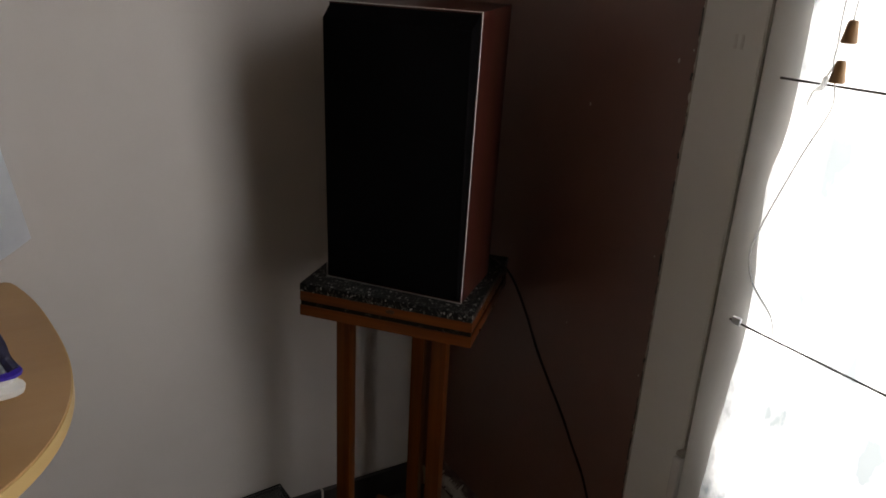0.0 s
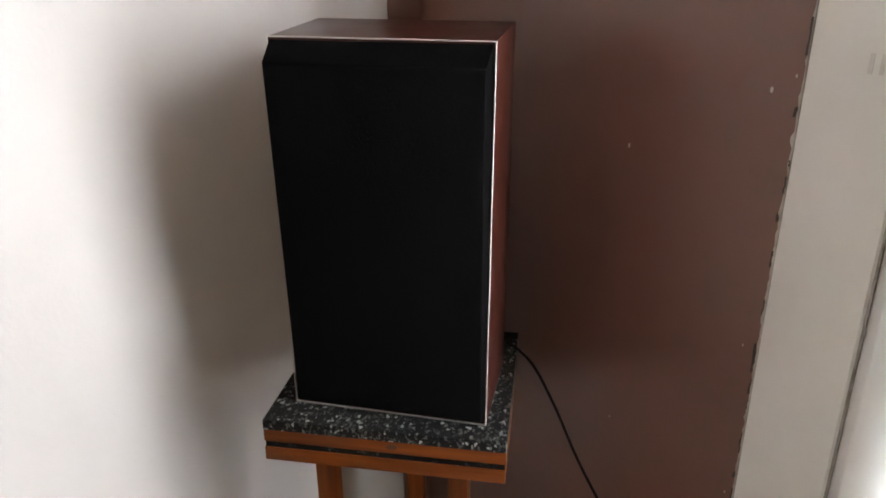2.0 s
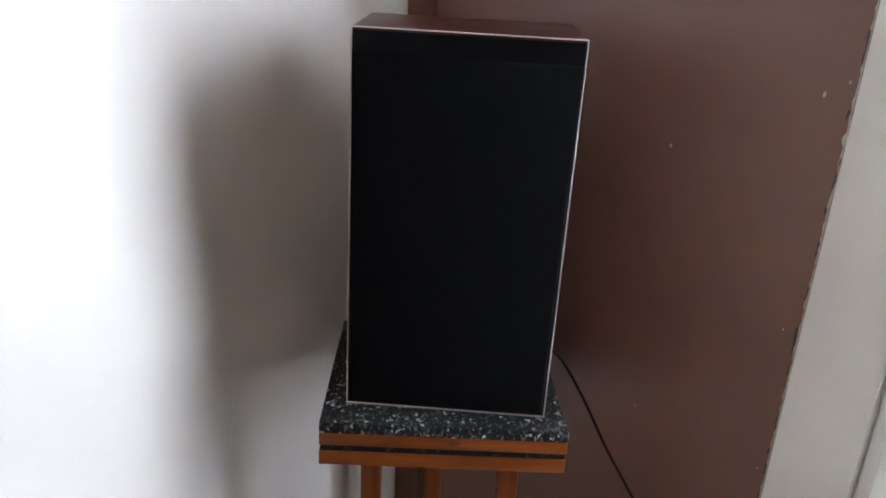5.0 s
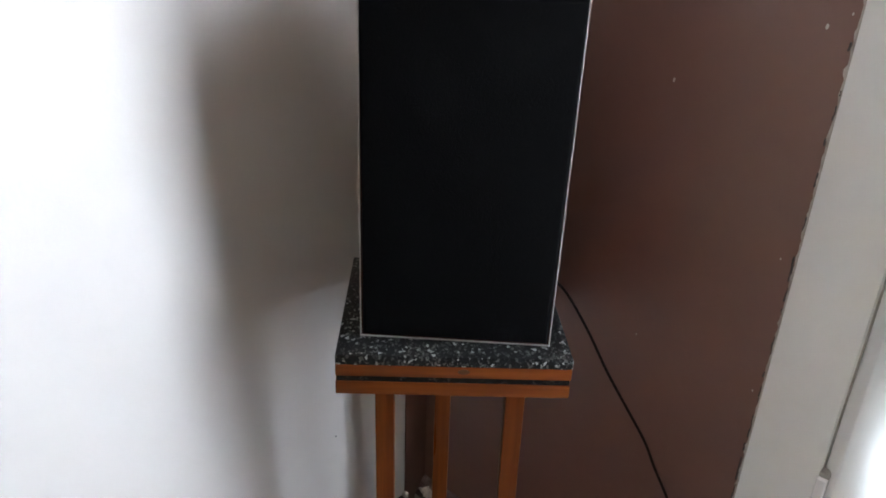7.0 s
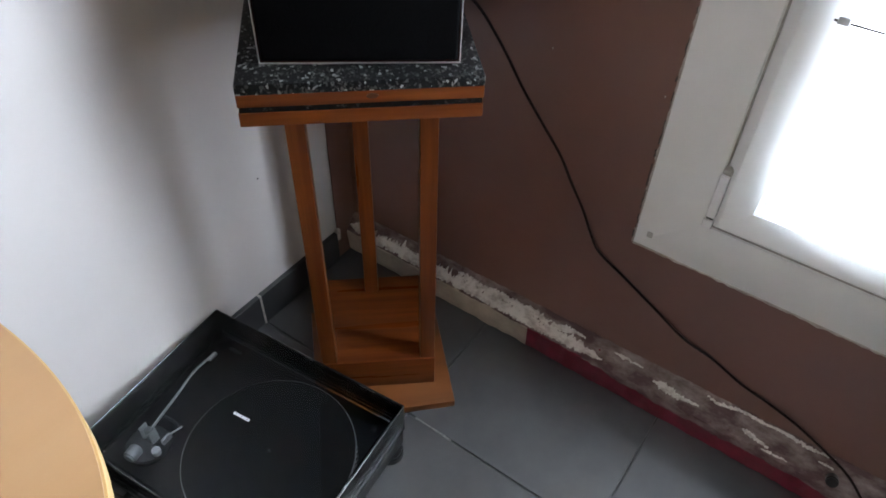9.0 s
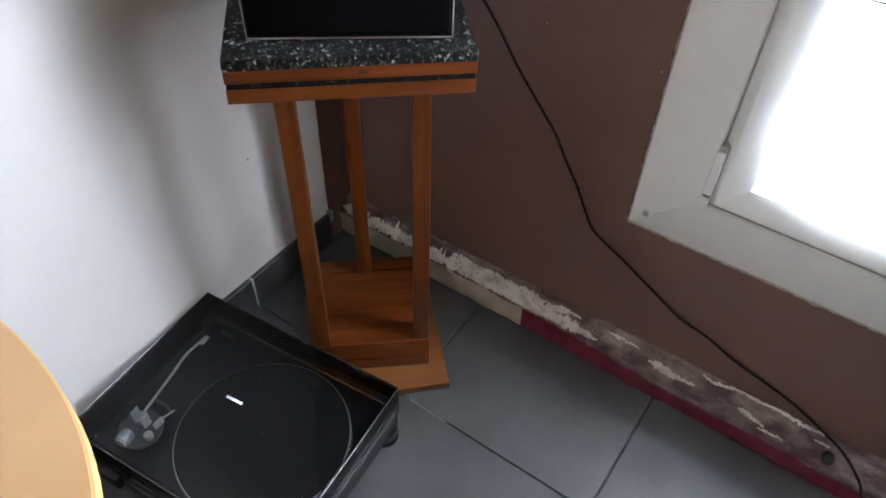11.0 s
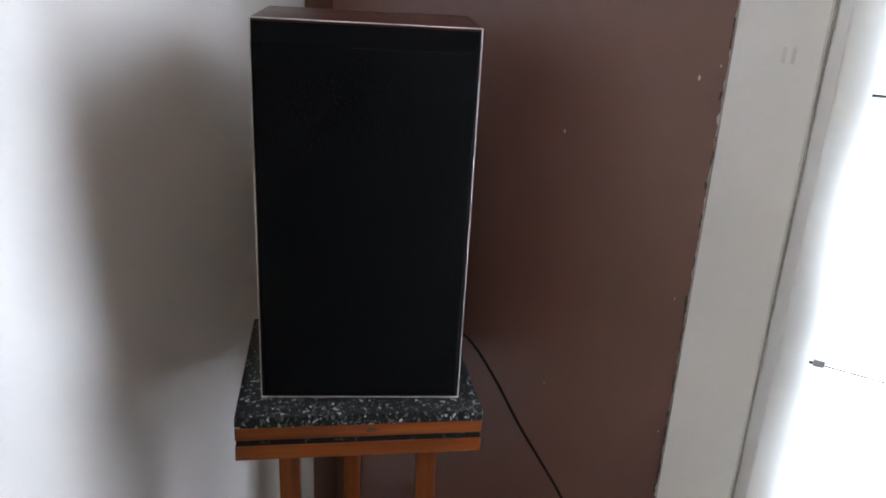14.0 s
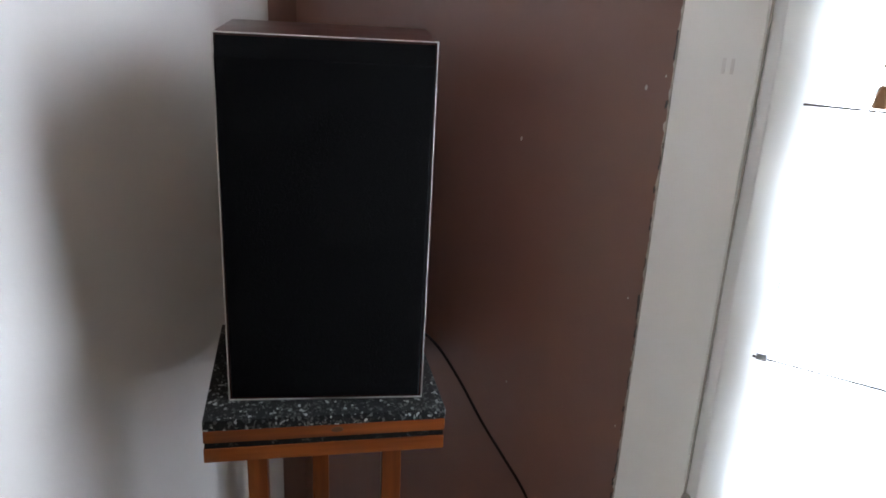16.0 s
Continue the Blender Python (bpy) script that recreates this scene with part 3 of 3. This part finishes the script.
for x, y in ((0.03, -0.03), (TW - 0.02, -0.028), (0.03, -TD + 0.03), (TW - 0.02, -TD + 0.03)):
    part("foot", disc(bmesh.new(), x, y, 0.0, 0.0195, 0.024, 24, 0.003), BLACK, tt)
part("platter", disc(bmesh.new(), 0.2577, -0.1674, 0.0665, 0.084, 0.1475, 72, 0.0, 0.1465), RIM, tt, "metal platter with dotted rim")
part("slip_mat", disc(bmesh.new(), 0.2577, -0.1674, 0.0843, 0.0870, 0.1447, 72, 0.001), MAT, tt, "black platter mat")
part("spindle", disc(bmesh.new(), 0.2577, -0.1674, 0.0871, 0.095, 0.0022, 12, 0.001), DULL, tt)
dots = bmesh.new()
for row in range(3):
    for k in range(96):
        a = 2 * math.pi * (k + 0.5 * row) / 96
        bmesh.ops.create_cube(dots, size=1, matrix=Matrix.Translation((0.2577 + (0.1473 - 0.0003 * row) * math.cos(a), -0.1674 + (0.1473 - 0.0003 * row) * math.sin(a), 0.0698 + 0.0048 * row)) @ Matrix.Rotation(a, 4, "Z") @ Matrix.Diagonal((0.0016, 0.0048, 0.0030, 1)))
tagged(part("strobe_dots", dots, BLACK, tt, "rows of dark dots on the platter rim", True), kind="stuff")
part("arm_base", disc(bmesh.new(), 0.064, -0.257, 0.0665, 0.076, 0.037, 40, 0.002), DULL, tt, "round dark metal arm base")
part("arm_pivot", disc(bmesh.new(), 0.062, -0.245, 0.0765, 0.103, 0.0075, 24, 0.002), RIM, tt)
for dx in (-0.0125, 0.0095):
    part("gimbal_arm", boxed((0.062 + dx, -0.254, 0.0765), (0.065 + dx, -0.238, 0.108), 0.0012), STEEL, tt)
part("anti_skate_knob", disc(bmesh.new(), 0.092, -0.262, 0.0765, 0.089, 0.0075, 24, 0.0015), STEEL, tt, "small ribbed metal dial")
part("arm_rest", tube(bmesh.new(), smooth_path([(0.082, -0.205, 0.0665), (0.080, -0.206, 0.088), (0.066, -0.208, 0.0925), (0.055, -0.209, 0.0945)]), 0.0026, 8), DULL, tt)
part("lift_lever", tube(bmesh.new(), smooth_path([(0.089, -0.236, 0.091), (0.096, -0.225, 0.094), (0.103, -0.208, 0.096)]), 0.0016, 8), STEEL, tt)
part("tonearm", tube(bmesh.new(), smooth_path([(0.066, -0.258, 0.098), (0.060, -0.225, 0.098), (0.050, -0.165, 0.098), (0.040, -0.115, 0.097), (0.041, -0.080, 0.096)]), 0.0024, 10), STEEL, tt, "silver curved tonearm tube")
part("headshell", boxed((0.038, -0.080, 0.090), (0.0465, -0.060, 0.0955), 0.002), STEEL, tt, "slim dull metal headshell")
cw = bmesh.new()
disc(cw, 0, 0, -0.012, 0.012, 0.012, 28, 0.003)
part("counterweight", cw, RIM, tt).matrix_basis = pose(0.071, -0.288, 0.098, 90, 0, 8)
part("arm_lift", boxed((0.086, -0.246, 0.0765), (0.092, -0.226, 0.090), 0.002), STEEL, tt)
part("start_button", disc(bmesh.new(), 0.378, -0.032, 0.0665, 0.070, 0.007, 28, 0.002), MAT, tt)
part("pitch_slider", boxed((0.040, -0.030, 0.0664), (0.068, -0.022, 0.0685), 0.001), DULL, tt)
part("adapter_well", disc(bmesh.new(), 0.030, -0.026, 0.0664, 0.0675, 0.014, 24), MAT, tt)
cz1 = 0.138
cover = boxed((0.002, -TD + 0.002, 0.0672), (TW - 0.002, -0.002, cz1), 0.0)
bmesh.ops.delete(cover, geom=[f for f in cover.faces if all(v.co.z < 0.07 for v in f.verts)], context="FACES")
bmesh.ops.bevel(cover, geom=[e for e in cover.edges if not e.is_boundary], offset=0.0035, segments=4, affect="EDGES")
bmesh.ops.solidify(cover, geom=cover.faces[:], thickness=0.003)
lid = part("dust_cover", cover, SMOKE, tt, "closed smoked acrylic dust cover")
# thin glossy beads added on the lid's edges to catch the window's glint
ex0, ex1, ey0, ey1 = 0.0035, TW - 0.0035, -TD + 0.0035, -0.0035
for a, b in (((ex0, ey0), (ex1, ey0)), ((ex1, ey0), (ex1, ey1)), ((ex1, ey1), (ex0, ey1)), ((ex0, ey1), (ex0, ey0))):
    part("cover_edge", tube(bmesh.new(), [(*a, cz1 - 0.0012), ((a[0] + b[0]) / 2, (a[1] + b[1]) / 2, cz1 - 0.0012), (*b, cz1 - 0.0012)], 0.0013, 8), EDGE, lid, "dark glossy bead added along the lid's edge to catch a glint")
mark = bmesh.new()
for i in range(6):
    box(mark, (-0.0165 + i * 0.0055, -0.0024, 0), (-0.0120 + i * 0.0055, 0.0024, 0.0004))
part("label_bars", mark, PAPER, lid, "small white maker's mark", True).matrix_basis = pose(0.202, -0.159, cz1 + 0.0002, 0, 0, 2)
part("hinge", boxed((0.06, -TD - 0.012, 0.045), (0.10, -TD - 0.0005, 0.075), 0.002), BLACK, tt)
part("hinge", boxed((TW - 0.10, -TD - 0.012, 0.045), (TW - 0.06, -TD - 0.0005, 0.075), 0.002), BLACK, tt)

# ---- table ----
TBL = pose(0.263, -1.159, 0, 0, 0, 8.8)
table = thing("dining_table", pose(0, 0, 0), "oak laminate table with rounded end, pushed to the pale wall", "table")


def table_outline(grow, n=120):
    out = []
    for i in range(n):
        a = 2 * math.pi * i / n
        c, s = math.cos(a), math.sin(a)
        x = math.copysign(abs(c) ** (2 / 2.6), c) * (0.431 + grow)
        y = math.copysign(abs(s) ** (2 / 2.6), s) * (0.362 + grow)
        p = TBL @ Vector((x, y, 0))
        out.append((max(p.x, 0.012), p.y))
    clean = [out[0]]
    for q in out[1:]:
        if (Vector(q) - Vector(clean[-1])).length > 1e-4:
            clean.append(q)
    return clean


def slab(outline, z0, z1, bev=0.0):
    bm = bmesh.new()
    lo = [bm.verts.new((x, y, z0)) for x, y in outline]
    hi = [bm.verts.new((x, y, z1)) for x, y in outline]
    bm.faces.new(hi)
    bm.faces.new(lo[::-1])
    for i in range(len(lo)):
        j = (i + 1) % len(lo)
        bm.faces.new((lo[i], lo[j], hi[j], hi[i]))
    if bev:
        bmesh.ops.bevel(bm, geom=[e for e in bm.edges if abs(e.verts[0].co.z - e.verts[1].co.z) < 1e-6], offset=bev, segments=2, affect="EDGES")
    return bm


TZ = 0.710
part("tabletop", slab(table_outline(-0.0018), TZ - 0.020, TZ, 0.0008), OAK, table)
part("edge_band", slab(table_outline(0.0), TZ - 0.022, TZ - 0.0025, 0.004), OAK_EDGE, table, "honey oak edge band")
for x, y in ((0.12, -0.95), (0.53, -0.91), (0.12, -1.38), (0.52, -1.34)):
    part("leg", tube(bmesh.new(), [(x, y, 0), (x, y, 0.3), (x, y, TZ - 0.0225)], [0.017, 0.020, 0.022], 20), OAK_EDGE, table)

# ---- sneaker on the table ----
shoe = thing("sneaker", pose(0.342, -0.955, TZ, 0, 0, 60), "small navy and grey sneaker with white sole on the table", "shoe")


def loft(rows, segs=28):
    """Rings of (x, half width, z) swept around the upright axis from rows of (z, [(angle scale)])."""
    bm = bmesh.new()
    rings = []
    for z, front, back, half in rows:
        ring = []
        for k in range(segs):
            a = 2 * math.pi * k / segs
            c, s = math.cos(a), math.sin(a)
            x = (front if c > 0 else back) * math.copysign(abs(c) ** 0.8, c)
            ring.append(bm.verts.new((x, half * math.copysign(abs(s) ** 0.9, s), z)))
        rings.append(ring)
    for u, w in zip(rings, rings[1:]):
        for k in range(segs):
            bm.faces.new((u[k], u[(k + 1) % segs], w[(k + 1) % segs], w[k]))
    bm.faces.new(rings[0][::-1])
    bm.faces.new(rings[-1])
    return bm


part("outsole", loft(((0.0, 0.118, 0.125, 0.030), (0.004, 0.128, 0.130, 0.034), (0.012, 0.130, 0.131, 0.035), (0.016, 0.122, 0.127, 0.032))), SOLE, shoe, "white rubber outsole")
part("midsole", loft(((0.0163, 0.116, 0.122, 0.029), (0.023, 0.119, 0.124, 0.031), (0.029, 0.124, 0.126, 0.032))), SOLE, shoe, "white midsole")
part("trim_band", loft(((0.0293, 0.129, 0.126, 0.034), (0.033, 0.129, 0.126, 0.034), (0.035, 0.122, 0.122, 0.031))), BLUE, shoe, "violet blue trim band")
part("upper", loft(((0.0352, 0.118, 0.118, 0.030), (0.044, 0.110, 0.116, 0.031), (0.058, 0.105, 0.100, 0.030), (0.074, 0.106, 0.070, 0.027), (0.084, 0.098, 0.030, 0.022))), GREYCLOTH, shoe, "grey mesh upper")
part("heel_collar", tube(bmesh.new(), smooth_path([(0.121, 0, 0.036), (0.109, 0.004, 0.050), (0.107, 0.002, 0.068), (0.100, 0, 0.084), (0.080, 0, 0.092), (0.040, 0, 0.090)]), 0.0075, 10), NAVY, shoe, "dark navy padded collar")

# ---- paper leaning on the wall ----
sheet = bmesh.new()
NX, NZ = 10, 14
grid = []
for i in range(NX + 1):
    col = []
    for j in range(NZ + 1):
        u, w = i / NX, j / NZ
        bend = 0.008 * math.sin(u * 3.0) + 0.010 * max(0, 0.22 - w) * (1 - u) + 0.003 * noise.noise((u * 3, w * 3, 1.7))
        col.append(sheet.verts.new((0.006 + bend, -0.812 - 0.85 * 0.11 * u - 0.149 * 0.29 * w, 0.780 - 0.527 * 0.11 * u + 0.989 * 0.29 * w)))
    grid.append(col)
for i in range(NX):
    for j in range(NZ):
        sheet.faces.new((grid[i][j], grid[i + 1][j], grid[i + 1][j + 1], grid[i][j + 1]))
bmesh.ops.solidify(sheet, geom=sheet.faces[:], thickness=0.0006)
tagged(new("paper_sheet", mesh_of("paper_sheet", sheet, PAPER, False)), "sheet of bluish white paper leaning against the pale wall", "paper")

# ---- roman blind of thin voile ----
blind = thing("roman_blind", pose(0, 0, 0), "white voile roman blind with thin dark rods over the window", "blind")
BX0, BX1, BZ0, BZ1 = 0.797, 1.98, 0.528, 2.06
cl = bmesh.new()
CX, CZ = 44, 70
rows_ = []
for j in range(CZ + 1):
    z = BZ0 + (BZ1 - BZ0) * j / CZ
    ph = ((z - 0.823) / 0.309) % 1.0
    left = BX0 + 0.008 * math.sin(z * 9.0 + 0.6) + 0.005 * noise.noise((0, 0, z * 14)) + (0.014 if z > 1.0 else 0.0) * min(1, (z - 1.0) / 0.05 if z > 1.0 else 0)
    row = []
    for i in range(CX + 1):
        u = i / CX
        x = left + (BX1 - left) * u
        y = -0.027 - 0.006 * math.sin(math.pi * ph) + 0.004 * noise.noise((x * 7, 1.0, z * 6))
        dz = 0.008 * noise.noise((x * 9, 2.0, 0)) if j == 0 else 0
        row.append(cl.verts.new((x, y, z + dz)))
    rows_.append(row)
for a, b in zip(rows_, rows_[1:]):
    for i in range(CX):
        cl.faces.new((a[i], a[i + 1], b[i + 1], b[i]))
part("fabric", cl, VOILE, blind, "thin white voile cloth")
for z in (0.823, 1.132, 1.441, 1.750):
    rod = part("rod", tube(bmesh.new(), [(0.787, -0.037, z), (1.4, -0.037, z - 0.002), (1.99, -0.037, z)], 0.0014, 8), ROD, blind)
    if z < 0.9:
        part("end_tab", boxed((0.791, -0.040, z - 0.003), (0.804, -0.035, z + 0.007), 0.001, 1), PAPER, rod, "small cloth tab")
CY = -0.045
part("pull_cord", tube(bmesh.new(), smooth_path([(x, CY, z) for x, z in ((0.853, 2.05), (0.850, 1.40), (0.849, 1.219), (0.851, 1.177), (0.851, 1.157), (0.858, 1.134), (0.860, 1.107), (0.838, 1.050), (0.808, 0.959), (0.801, 0.917), (0.814, 0.884), (0.846, 0.854), (0.856, 0.828))]), 0.0012, 6), CORD, blind, "thin white pull cord")
part("pull_cord", tube(bmesh.new(), smooth_path([(0.868, CY, 2.05), (0.864, CY, 1.4), (0.862, CY, 1.198)]), 0.0010, 6), CORD, blind)
part("cord_knot", tube(bmesh.new(), smooth_path([(0.856, CY, 1.158), (0.849, CY - 0.003, 1.142), (0.846, CY - 0.002, 1.130), (0.837, CY - 0.002, 1.124), (0.832, CY - 0.001, 1.108)]), [0.0012] * 9 + [0.0030] * 12 + [0.0014] * 12, 8), VOILE, blind, "knotted loose end of the cord")
for x, z in ((0.863, 1.177), (0.860, 1.136)):
    part("tassel", disc(bmesh.new(), x, CY - 0.001, z, z + 0.0235, 0.0085, 20, 0.001, 0.0048), CORK, blind, "turned wooden cord pull")

# ---- floor tiles ----
TS, J = 0.390, 0.003
me = mesh_of("tile", boxed((-TS / 2 + J / 2, -TS / 2 + J / 2, -0.0055), (TS / 2 - J / 2, TS / 2 - J / 2, 0.0), 0.0012, 1), TILE)


def tile_cut(x0, x1, y0, y1):
    return mesh_of("tile", boxed((x0, y0, -0.0055), (x1, y1, 0.0), 0.0012, 1), TILE)


xs = [0.0] + [0.388 + TS * k for k in range(-0, 9)] + [RX]
ys = [0.0] + [-0.301 - TS * k for k in range(0, 9)] + [RY]
for x0, x1 in zip(xs, xs[1:]):
    for y1, y0 in zip(ys, ys[1:]):
        if x1 - x0 < 0.01 or y1 - y0 < 0.01:
            continue
        full = abs(x1 - x0 - TS) < 1e-6 and abs(y1 - y0 - TS) < 1e-6
        cx, cy = (x0 + x1) / 2, (y0 + y1) / 2
        ob = new("tile", me if full else tile_cut(-(x1 - x0) / 2 + J / 2, (x1 - x0) / 2 - J / 2, -(y1 - y0) / 2 + J / 2, (y1 - y0) / 2 - J / 2))
        ob.parent = floor
        ob.location = (cx, cy, 0)

smear = bmesh.new()
for k in range(14):
    x = 0.405 + 0.080 * k / 14
    box(smear, (x, -0.3025 + 0.0015 * noise.noise((x * 90, 0, 0)), 0.0002), (x + 0.0075, -0.2995 + 0.002 * noise.noise((x * 70, 5, 0)), 0.0008))
part("grout_smear", smear, SMEAR, floor, "pale smear of dried grout", True)
